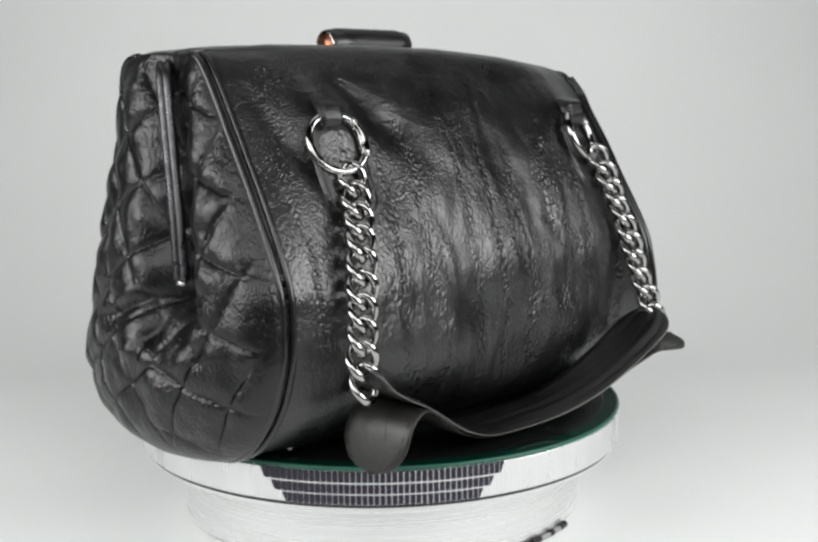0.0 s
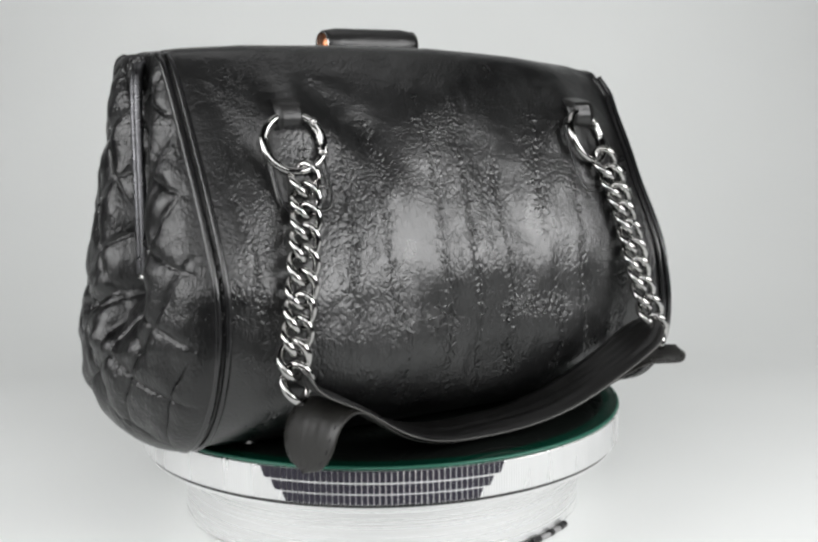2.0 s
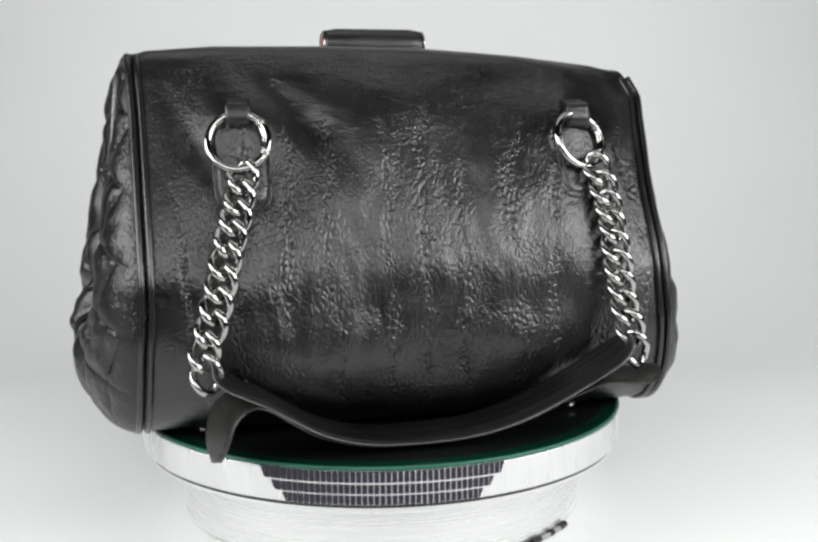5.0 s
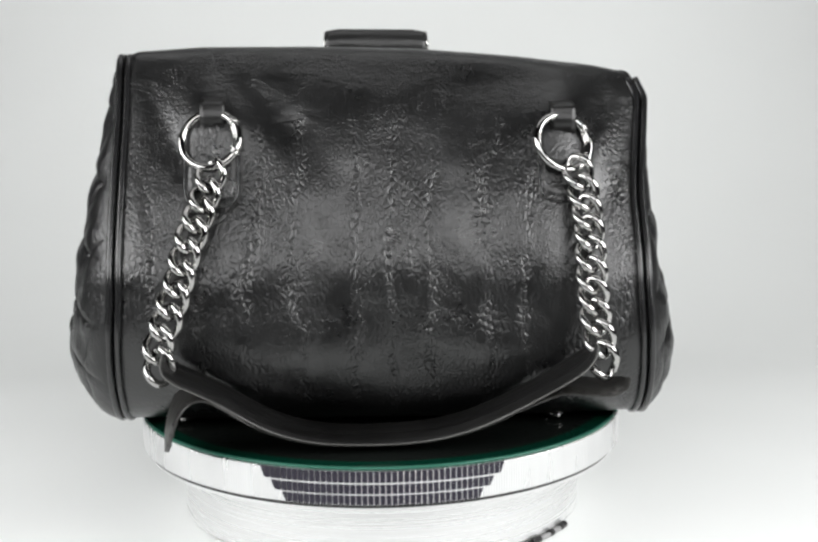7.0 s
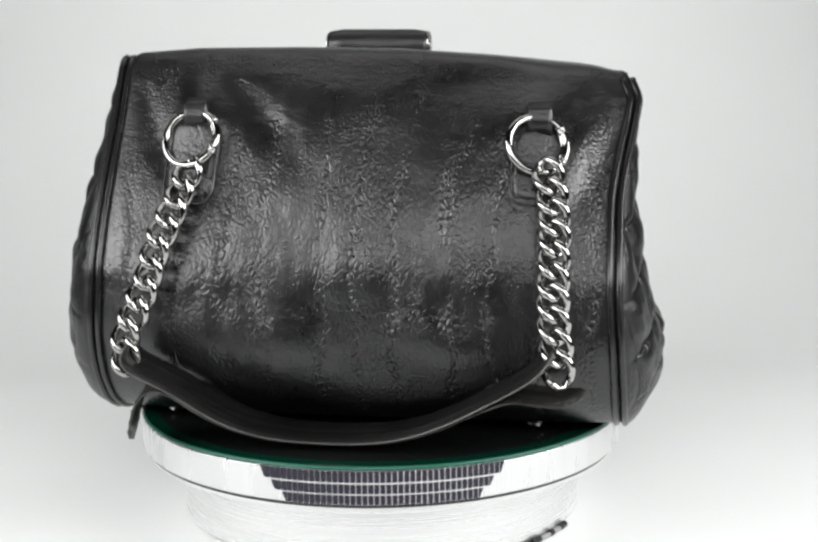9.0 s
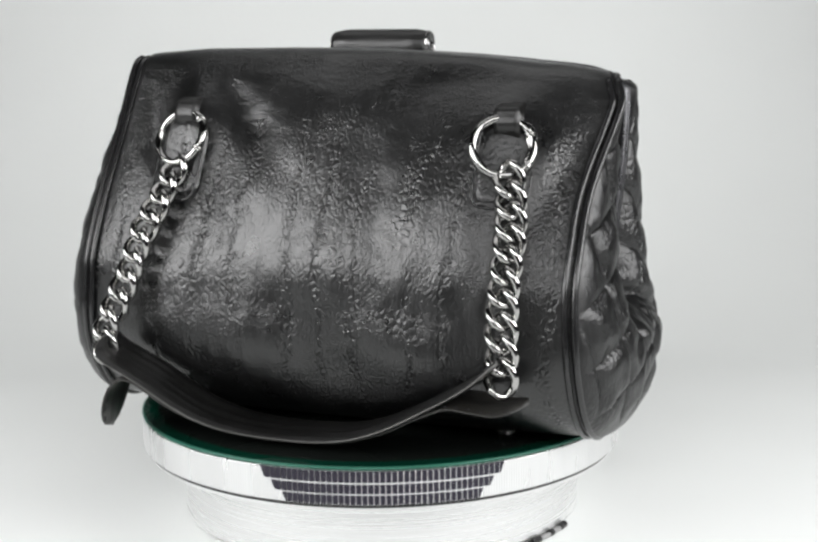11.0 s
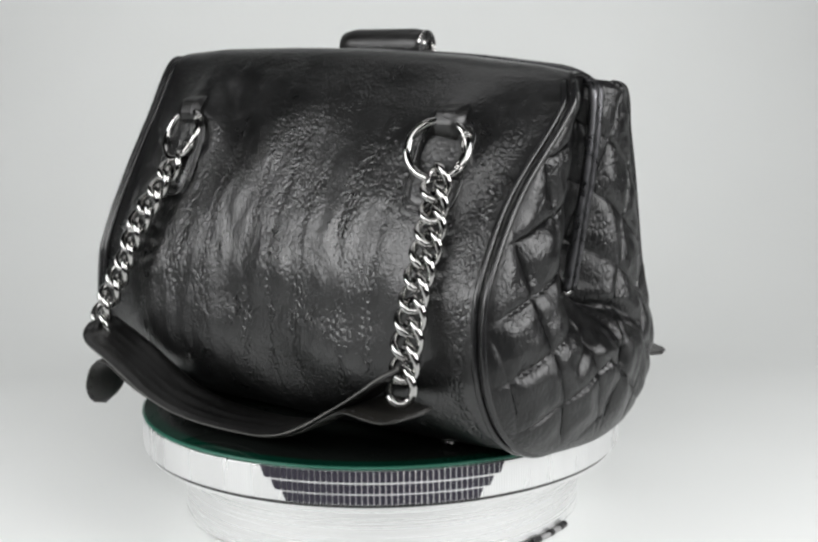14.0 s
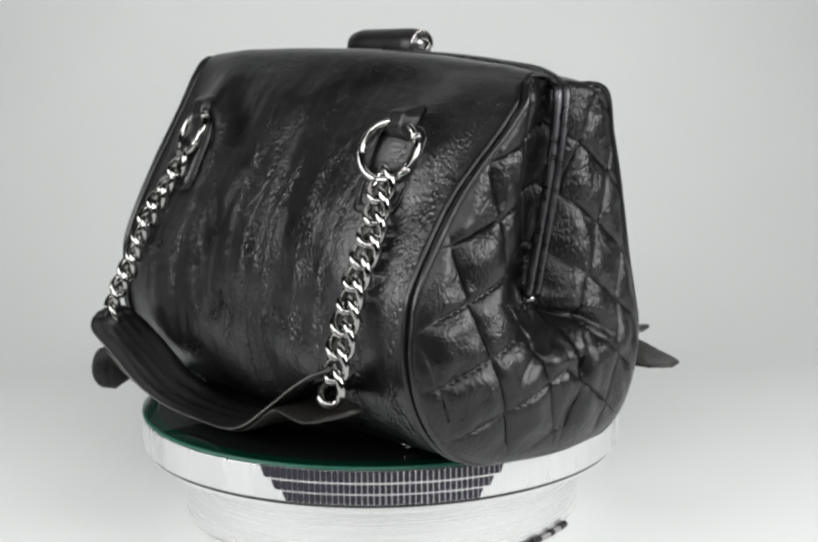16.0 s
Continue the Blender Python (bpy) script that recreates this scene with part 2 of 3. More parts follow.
# ---------------------------------------------------------------- the sweep and the studio
def build_setting():
    prof = [(-0.42, FLOOR_Z), (0.28, FLOOR_Z)]
    prof += [(0.28 + 0.48 * math.sin(a), FLOOR_Z + 0.48 * (1 - math.cos(a))) for a in np.linspace(0.05, math.pi / 2, 28)]
    prof += [(0.76, 1.15)]
    verts, faces = [], []
    for i, (y, z) in enumerate(prof):
        verts += [(-0.85, y, z), (0.85, y, z)]
        if i:
            faces.append((2 * i - 2, 2 * i - 1, 2 * i + 1, 2 * i))
    ob = mesh_ob("backdrop", verts, faces, M_PAPER)
    mod = ob.modifiers.new("thickness", "SOLIDIFY")
    mod.thickness, mod.offset = 0.004, -1
    tagged(ob, "white paper sweep curving up behind the turntable", "backdrop", kind="structure")

    # unseen table, floor, walls and ceiling, added round the sweep to darken reflections
    bm = bmesh.new()
    bmesh.ops.create_cube(bm, size=1)
    bmesh.ops.scale(bm, vec=(1.9, 1.65, 0.04), verts=bm.verts)
    bmesh.ops.bevel(bm, geom=bm.edges[:], offset=0.004, segments=2, affect="EDGES")
    bmesh.ops.translate(bm, vec=(0, 0.11, FLOOR_Z - 0.026), verts=bm.verts)
    ob = part("unseen_table_top", bm, M_STUDIO, None)
    tagged(ob, "unseen dark table top added under the white paper sweep", "table", kind="structure")
    for name, size, at in (("unseen_floor", (5, 5, 0.05), (0, -0.5, -0.80)), ("unseen_ceiling", (5, 5, 0.05), (0, -0.5, 2.0)),
                           ("unseen_wall_north", (5, 0.05, 2.8), (0, 2.02, 0.6)), ("unseen_wall_south", (5, 0.05, 2.8), (0, -3.02, 0.6)),
                           ("unseen_wall_east", (0.05, 5, 2.8), (2.53, -0.5, 0.6)), ("unseen_wall_west", (0.05, 5, 2.8), (-2.53, -0.5, 0.6))):
        bm = bmesh.new()
        bmesh.ops.create_cube(bm, size=1)
        bmesh.ops.scale(bm, vec=size, verts=bm.verts)
        bmesh.ops.translate(bm, vec=at, verts=bm.verts)
        tagged(part(name, bm, M_STUDIO, None, smooth=False), "unseen plain grey surface added round the set to keep reflections dark", "wall", kind="structure")


build_setting()


# ---------------------------------------------------------------- turntable
def build_turntable():
    top = new("turntable")
    tagged(top, "silver display turntable with black glass top, dark reflection painted on its rim", "turntable")
    v, f = lathe([(0.0001, -0.0018), (0.1245, -0.0018), (0.1250, -0.0022), (0.1250, -0.0168), (0.1245, -0.0174), (0.1225, -0.0176), (0.0001, -0.0176)], 192)
    mesh_ob("upper_rim", v, f, M_RIBS, top, "mirror-bright brushed silver rim")
    v, f = lathe([(0.0001, -0.0178), (0.1232, -0.0178), (0.1232, -0.0192), (0.0001, -0.0192)], 160)
    mesh_ob("seam", v, f, M_BLACK, top, "thin dark gap below the rim")
    v, f = lathe([(0.0001, -0.0194), (0.1225, -0.0194), (0.1225, -0.021), (0.112, -0.024), (0.1045, -0.027), (0.1040, -0.029), (0.1040, -0.0535), (0.1032, -0.0545), (0.0001, -0.0545)], 192)
    mesh_ob("base", v, f, M_RIM, top, "silver drum base")
    # low ring under the drum, its grey stands for the soft contact shadow
    v, f = lathe([(0.0001, -0.0545), (0.1022, -0.0545), (0.1022, FLOOR_Z), (0.0001, FLOOR_Z)], 96)
    mesh_ob("contact_shade_ring", v, f, M_GREYP, top, "grey ring under the base, put in for its contact shadow")
    v, f = lathe([(0.0001, 0.0), (0.1170, 0.0), (0.1170, -0.0016), (0.0001, -0.0016)], 192)
    platter = mesh_ob("platter", v, f, M_GLASS, top, "black mirror glass disc")
    v, f = lathe([(0.1170, 0.0), (0.1240, 0.0), (0.1240, -0.0016), (0.1170, -0.0016)], 192)
    mesh_ob("glass_edge", v, f, M_GREEN, platter, "dark green clear border of the glass")
    v, f = lathe([(0.1240, 0.0), (0.1246, 0.0), (0.1250, -0.0004), (0.1251, -0.0008), (0.1250, -0.0012), (0.1246, -0.0016), (0.1240, -0.0016)], 192)
    mesh_ob("ground_edge", v, f, M_GREENRIM, platter, "pale green ground edge of the glass")
    # dark reflection in the front of the rim, put in as three rows of plates
    pitch = math.radians(1.2)
    wide, tall = 0.00215, 0.0050

    def reflection_mesh(cut):
        """A thin plate; cut = -1 or 1 slants that end."""
        lo = (-wide / 2 if cut >= 0 else wide / 2 - 0.0002, wide / 2 if cut <= 0 else -wide / 2 + 0.0002)
        rim = [(-wide / 2, tall / 2), (wide / 2, tall / 2), (lo[1], -tall / 2), (lo[0], -tall / 2)]
        me = bpy.data.meshes.new("reflection_tile")
        me.from_pydata([(-0.0004, y, z) for y, z in rim] + [(0.0004, y, z) for y, z in rim], [],
                       [(0, 1, 2, 3), (7, 6, 5, 4), (0, 4, 5, 1), (1, 5, 6, 2), (2, 6, 7, 3), (3, 7, 4, 0)])
        me.materials.append(M_REFLECTION)
        return me

    plates = {c: reflection_mesh(c) for c in (-1, 0, 1)}
    for z, count, scale in ((-0.0045, 43, 1.0), (-0.0100, 39, 0.84), (-0.0149, 35, 0.82)):
        for k in range(count):
            a = -math.pi / 2 + (k - (count - 1) / 2) * pitch
            reflection_tile = new("reflection_tile", plates[-1 if k == 0 else 1 if k == count - 1 else 0])
            reflection_tile.parent = top
            reflection_tile.matrix_basis = Matrix.Translation((0.1250 * math.cos(a), 0.1250 * math.sin(a), z)) @ Matrix.Rotation(a, 4, "Z") @ Matrix.Diagonal((1, 1, scale, 1))
    # power lead lying along the foot
    for a0, a1, mat, lab, rad in ((-31.0, -34.0, M_BLACK, "black plug tip", 0.0017), (-34.2, -38.0, M_GREYP, "grey plug body", 0.0012), (-38.2, -39.6, M_BLACK, "", 0.0017), (-39.8, -44.0, M_GREYP, "", 0.0012), (-44.2, -47.0, M_BLACK, "", 0.0016), (-47.2, -75.0, M_BLACK, "black lead", 0.0010)):
        pts = [(0.1055 * math.cos(math.radians(a)), 0.1055 * math.sin(math.radians(a)), FLOOR_Z + rad) for a in np.linspace(a0, a1, 10)]
        v, f = tube(pts, rad, 10)
        mesh_ob("power_lead", v, f, mat, top, lab)
    return top, platter


turntable, platter = build_turntable()


# ---------------------------------------------------------------- the bag
def top_line(x):
    return np.interp(x, [-0.13, -0.1235, -0.117, -0.085, -0.034, 0.0175, 0.069, 0.108, 0.127, 0.135], [0.1755, 0.1782, 0.1808, 0.1828, 0.1826, 0.1812, 0.1772, 0.1725, 0.1685, 0.165])


def droop(x, z):
    return z + (top_line(x) - 0.178) * np.clip(z / 0.178, 0, 1) ** 6


FRONT_EDGE = [(-0.003, 0.176), (-0.014, 0.1775), (-0.024, 0.1775), (-0.0315, 0.1705), (-0.0440, 0.149), (-0.0630, 0.117), (-0.0790, 0.0845), (-0.0820, 0.068), (-0.0825, 0.050), (-0.0765, 0.030), (-0.064, 0.0130), (-0.050, 0.0042), (-0.035, 0.0014), (-0.006, 0.0012)]
FRONT_EDGE_EAST = [(-0.003, 0.176), (-0.011, 0.1775), (-0.0175, 0.176), (-0.021, 0.1705), (-0.032, 0.150), (-0.053, 0.122), (-0.0755, 0.0865), (-0.0815, 0.068), (-0.083, 0.048), (-0.079, 0.030), (-0.069, 0.0145), (-0.054, 0.0045), (-0.035, 0.0014), (-0.006, 0.0012)]
FRONT_MID = [(-0.003, 0.176), (-0.016, 0.1778), (-0.028, 0.1768), (-0.038, 0.169), (-0.0555, 0.147), (-0.0725, 0.117), (-0.0850, 0.084), (-0.088, 0.062), (-0.0885, 0.044), (-0.084, 0.025), (-0.075, 0.0125), (-0.061, 0.0048), (-0.040, 0.0014), (-0.006, 0.0012)]
BACK_EDGE = [(0.003, 0.176), (0.018, 0.1775), (0.031, 0.1755), (0.037, 0.167), (0.041, 0.146), (0.049, 0.116), (0.057, 0.084), (0.062, 0.066), (0.065, 0.046), (0.062, 0.026), (0.054, 0.0125), (0.043, 0.0045), (0.024, 0.0014), (-0.006, 0.0012)]
BACK_EDGE_EAST = [(0.003, 0.176), (0.018, 0.1775), (0.030, 0.1755), (0.035, 0.167), (0.038, 0.146), (0.044, 0.116), (0.050, 0.084), (0.054, 0.066), (0.056, 0.046), (0.051, 0.026), (0.043, 0.0125), (0.033, 0.0045), (0.022, 0.0014), (-0.006, 0.0012)]
BACK_MID = [(0.003, 0.176), (0.018, 0.1778), (0.032, 0.1765), (0.038, 0.168), (0.046, 0.147), (0.056, 0.117), (0.064, 0.084), (0.068, 0.062), (0.069, 0.044), (0.065, 0.025), (0.055, 0.010), (0.044, 0.0032), (0.025, 0.0014), (-0.006, 0.0012)]
NV = 230


def half_width(z):
    return np.interp(z, [0.0, 0.03, 0.07, 0.12, 0.15, 0.18], [0.1265, 0.125, 0.1225, 0.1225, 0.1225, 0.1235])


def ring_pull(x, z):
    """The leather is drawn out where the rings hang."""
    return sum(0.0045 * math.exp(-((x - cx) / 0.017) ** 2 - ((z - cz) / 0.015) ** 2) for cx, cz in ((-0.0775, 0.152), (0.087, 0.149)))


def panel(edge, edge_east, mid, side, seed):
    """Front or back panel: a sagging sheet of leather with soft dents."""
    e_w, e_e, m = spline(edge, NV), spline(edge_east, NV), spline(mid, NV)
    nu = 190
    grid = np.zeros((nu, NV, 3))
    for i, u in enumerate(np.linspace(-1, 1, nu)):
        w = (1 - abs(u) ** 3.6)
        yz = (e_w if u < 0 else e_e) * (1 - w) + m * w
        x = u * (half_width(yz[:, 1]) + (0.0078 * smoothstep(0.105, 0.165, yz[:, 1]) * (1 - 0.6 * smoothstep(0.160, 0.177, yz[:, 1])) if u > 0 and side < 0 else 0.0))
        grid[i, :, 0], grid[i, :, 1], grid[i, :, 2] = x, yz[:, 0], droop(x, yz[:, 1]) - (0.0056 * smoothstep(-0.02, 0.08, x) * smoothstep(0.12, 0.17, yz[:, 1]) if side > 0 else 0.0)
    # soft dents: a slanted fold under one ring and shallow upright ripples
    for i in range(nu):
        for j in range(NV):
            x, y, z = grid[i, j]
            body = float(smoothstep(0.012, 0.04, z) * smoothstep(0.178, 0.16, z) * (1 - abs(np.linspace(-1, 1, nu)[i]) ** 8))
            d = 0.0034 * noise.noise(Vector((x * 16 + seed, y * 16, z * 13)))
            d += 0.00025 * noise.noise(Vector((x * 75 + seed, y * 10, z * 22 + 0.4 * noise.noise(Vector((x * 30, 0, z * 30))))))
            d += 0.0004 * noise.noise(Vector((x * 150, y * 40 + seed, z * 70)))
            d += 0.0020 * noise.noise(Vector((x * 34 + 5 + seed, y * 20, z * 30)))
            fold = ((z - 0.158) + 1.13 * (x + 0.050)) / 1.5
            reach = math.exp(-((z - 0.154) / 0.026) ** 2)
            d -= 0.0026 * math.exp(-((fold + 0.006) / 0.009) ** 2) * reach
            d += 0.0012 * math.exp(-((fold - 0.012) / 0.011) ** 2) * reach
            # a hollow running down beside the chain
            beside = (z - 0.135) * 0.447 + (x + 0.0955) * 0.894
            d -= 0.0028 * math.exp(-(beside / 0.006) ** 2 - ((z - 0.137) / 0.022) ** 2)
            # a fold sweeping up from the other ring to the top corner
            rise = ((z - 0.1302) - 1.746 * (x - 0.1129)) / 2.012
            reach = math.exp(-((z - 0.1302) / 0.020) ** 2)
            d += (0.0022 * math.exp(-((rise - 0.008) / 0.007) ** 2) - 0.0022 * math.exp(-((rise + 0.005) / 0.006) ** 2)) * reach
            grid[i, j, 1] += side * d * body
            if side < 0:
                grid[i, j, 1] -= ring_pull(x, z)
    return grid


# quilting seams, mirrored about the hinge line: (pitch, lean, start) of the steep and of the shallow ones, which lean more behind the hinge
QUILT = {1: ((0.0255, 0.30, -0.0005), (0.0267, (0.42, 0.66), 0.0146)), -1: ((0.0245, 0.58, -0.0045), (0.0290, (0.36, 0.62), 0.0170))}


def hinge_y(sx, z):
    return float(np.interp(z, [0.07, 0.17], [-0.012, 0.001] if sx > 0 else [-0.026, -0.010]))


def gusset_grid(sx, front, back):
    """Quilted end between the two piped seams, drawn in at the hinge."""
    ns = 200
    f = front[-1 if sx > 0 else 0]
    b = back[-1 if sx > 0 else 0]
    if sx > 0:
        bz, bb, slot = [0.0, 0.012, 0.04, 0.083, 0.14, 0.165, 0.18], [0.006, 0.0130, 0.0198, 0.0130, 0.0060, 0.006, 0.003], [0.1145, 0.121]
    else:
        bz, bb, slot = [0.0, 0.012, 0.04, 0.083, 0.14, 0.165, 0.18], [0.010, 0.0215, 0.0300, 0.0265, 0.015, 0.009, 0.003], [0.1290, 0.1225]
    (pa, la, oa), (pc, leans, oc) = QUILT[sx]
    zs, bs = spline(list(zip(bz, bb)), 80).T
    grid = np.zeros((ns, NV, 3))
    for i, s in enumerate(np.linspace(0, 1, ns)):
        p = f * (1 - s) + b * s
        z = p[:, 2]
        shape = max(4 * s * (1 - s), 0.0) ** 0.55
        bulge = np.interp(z, zs, bs) * shape * (1 - (0.08 if sx > 0 else 0.05) * float(smoothstep(0.5, 1.0, s)))
        x = np.abs(p[:, 0]) + bulge
        yh = np.interp(z, [0.07, 0.17], [-0.012, 0.001] if sx > 0 else [-0.028, -0.006])
        away = p[:, 1] - yh
        near = np.exp(-np.power(np.abs(away) / np.where(away < 0, np.interp(z, [0.07, 0.11, 0.15], [0.0235, 0.0205, 0.0175]) if sx > 0 else 0.019, 0.0125), np.where(away < 0, 3.0, 2.0)))
        pinch = np.interp(z, [0.07, 0.17], slot)
        deep = smoothstep(0.044, 0.080, z)
        x = x * (1 - near * deep) + pinch * near * deep
        for j in range(NV):
            yy, zz = p[j, 1], z[j]
            v = abs(yy - hinge_y(sx, zz))
            lc = leans[1 if yy > hinge_y(sx, zz) else 0]
            a, c = (v - la * zz - oa) / pa, (zz + lc * v - oc) / pc
            ga, gc = abs(a - round(a)) * pa / math.hypot(1, la), abs(c - round(c)) * pc / math.hypot(1, lc)
            inside = min(1.0, 14 * s * (1 - s)) * float(smoothstep(0.004, 0.02, zz) * smoothstep(0.178, 0.165, zz))
            groove = math.exp(-(ga / 0.0009) ** 2) + math.exp(-(gc / 0.0009) ** 2)
            puff = 0.0015 * (1 - math.exp(-(ga / 0.0042) ** 2)) * (1 - math.exp(-(gc / 0.0042) ** 2))
            fold = 0.0018 * noise.noise(Vector((yy * 55, zz * 55, sx * 3))) + 0.0009 * noise.noise(Vector((yy * 140, zz * 110, sx * 5)))
            pucker = math.sin(c * 46 + 2 * math.sin(a * 9)) * math.exp(-(ga / 0.0045) ** 2) + math.sin(a * 46 + 2 * math.sin(c * 9)) * math.exp(-(gc / 0.0045) ** 2)
            fold += 0.00010 * pucker * (0.5 + noise.noise(Vector((yy * 40, zz * 40, 4.0 + sx))))
            yh0, zh0 = (-0.012, 0.066) if sx > 0 else (-0.027, 0.076)
            run = yy - yh0
            if run > 0:
                zc = zh0 - 0.0035 - 0.22 * run + 0.002 * math.sin(run * 120)
                depth = 0.0050 * float(smoothstep(-0.004, 0.012, run) * smoothstep(0.052, 0.022, run))
            else:
                zc = zh0 - 0.004 + 0.75 * run
                depth = 0.0040 * float(smoothstep(-0.036, -0.008, run) * smoothstep(0.004, -0.006, run))
            fold -= depth * math.exp(-((zz - zc) / 0.0042) ** 2) - 0.15 * depth * math.exp(-((zz - zc + 0.013) / 0.008) ** 2)
            down = yy - yh0 - 0.004 - 0.25 * (zh0 - zz)
            fold -= 0.0030 * math.exp(-(down / 0.0035) ** 2) * float(smoothstep(zh0 - 0.045, zh0 - 0.02, zz) * smoothstep(zh0 + 0.004, zh0 - 0.006, zz))
            crease = math.exp(-((zz - 0.058) / 0.018) ** 2 - ((yy + 0.008) / 0.03) ** 2)
            fold += 0.0017 * crease * noise.noise(Vector((yy * 95 + zz * 60, zz * 130, sx * 9)))
            x[j] += inside * (puff - 0.0014 * min(groove, 1.0) + fold)
        grid[i, :, 0], grid[i, :, 1], grid[i, :, 2] = sx * x, p[:, 1], z
    return grid


def link_mesh():
    """One twisted curb link, long axis along x."""
    path = []
    for k in range(28):
        a = 2 * math.pi * k / 28
        lx, ly = 0.0080 * math.cos(a), 0.0060 * math.sin(a)
        t = -math.radians(52) * math.cos(a)
        path.append((lx, ly * math.cos(t), ly * math.sin(t) + 0.0004 * math.sin(2 * a)))
    v, f = tube(path, 0.00182, 12, closed=True)
    me = bpy.data.meshes.new("chain_link")
    me.from_pydata([tuple(q) for q in v], [], f)
    me.materials.append(M_CHROME)
    me.polygons.foreach_set("use_smooth", [True] * len(me.polygons))
    return me


def chain(me, path, count, parent, out):
    pts = spline(path, count)
    for i in range(count):
        a, b = pts[max(i - 1, 0)], pts[min(i + 1, count - 1)]
        x = Vector(b - a).normalized()
        y = Vector(out).cross(x).normalized()
        z = x.cross(y)
        ob = new("chain_link", me)
        ob.parent = parent
        m = Matrix((x, y, z)).transposed().to_4x4()
        ob.matrix_basis = Matrix.Translation(pts[i]) @ m @ pose(0, 0, 0, 8 + 8 * math.sin(i * 1.7), 0, 0)


def ribbon(name, path, width, thick, mat, parent, label, y_mid, round_start, round_end, tilt=0.0, inset=0.0, skew=0.0, seam=False):
    """A leather strip whose course is given in x and z; its width lies along y."""
    p = spline(path, 90)
    n, nw = len(p), 25
    s = np.linspace(0, 1, n)
    length = np.sum(np.linalg.norm(np.diff(p, axis=0), axis=1))
    tang = np.gradient(p, axis=0)
    tang /= np.linalg.norm(tang, axis=1)[:, None]
    nrm = np.stack([-tang[:, 1], tang[:, 0]], -1)
    up, low = [], []
    for i in range(n):
        w = width / 2
        if seam:
            w *= 1 - 0.16 * float(smoothstep(0.2, 0.32, s[i]) * smoothstep(0.86, 0.76, s[i]))
        for flag, d in ((round_start, s[i] * length), (round_end, (1 - s[i]) * length)):
            if flag and d < w:
                w = min(w, math.sqrt(max(w * w - (w - d) ** 2, 1e-8)))
        for k in range(nw):
            q = -1 + 2 * k / (nw - 1)
            edge = thick / 2 * max(1 - abs(q) ** 8, 0.25)
            wave = (0.3 if seam else 0.8) * (0.0007 * noise.noise(Vector((p[i][0] * 14, q * 3.5, 3.0))) + 0.0003 * noise.noise(Vector((p[i][0] * 40, q * 7, 7.0))))
            c = p[i] + nrm[i] * wave
            y = y_mid + inset * math.exp(-(p[i][0] / 0.055) ** 2) + q * w
            dz = tilt * q
            c = c + np.array([skew * q * w * (1 - float(smoothstep(0.08, 0.26, s[i]))), 0.0])
            up.append((c[0] + nrm[i][0] * edge, y, c[1] + nrm[i][1] * edge + dz))
            low.append((c[0] - nrm[i][0] * edge, y, c[1] - nrm[i][1] * edge + dz))
    off = len(up)
    faces = grid_faces(n, nw, flip=True)
    faces += [tuple(a + off for a in f[::-1]) for f in faces]
    for i in range(n - 1):
        for k in (0, nw - 1):
            a, b = i * nw + k, (i + 1) * nw + k
            f = (a, b, b + off, a + off)
            faces.append(f if k == 0 else f[::-1])
    for k in range(nw - 1):
        faces.append((k, off + k, off + k + 1, k + 1))
        a = (n - 1) * nw + k
        faces.append((a, a + 1, a + 1 + off, a + off))
    ob = mesh_ob(name, up + low, faces, mat, parent, label)
    if not seam:
        ob.data.materials.append(M_EDGE)
    flat = 2 * (n - 1) * (nw - 1)
    for f in ob.data.polygons[flat:]:
        f.material_index = 0 if seam else 1
    if not seam:
        return ob
    # a line of stitches a little inside the rim, on both faces
    sv, sf = [], []
    rim = [(i, k) for i in range(2, n - 2) for k in (2, nw - 3) if s[i] < 0.24 or s[i] > 0.8]
    for base, sign in ((0, 1), (off, -1)):
        pts = up if base == 0 else low
        for i, k in rim:
            if i % 2 or i + 1 >= n - 2:
                continue
            q0, q1 = np.array(pts[i * nw + k]), np.array(pts[(i + 1) * nw + k])
            v, f = tube([q0, q0 * 0.3 + q1 * 0.7], 0.00032, 5)
            sf += [tuple(a + len(sv) for a in fc) for fc in f]
            sv += v
    tagged(mesh_ob("stitching", sv, sf, M_THREAD, ob), kind="stuff")
    return ob


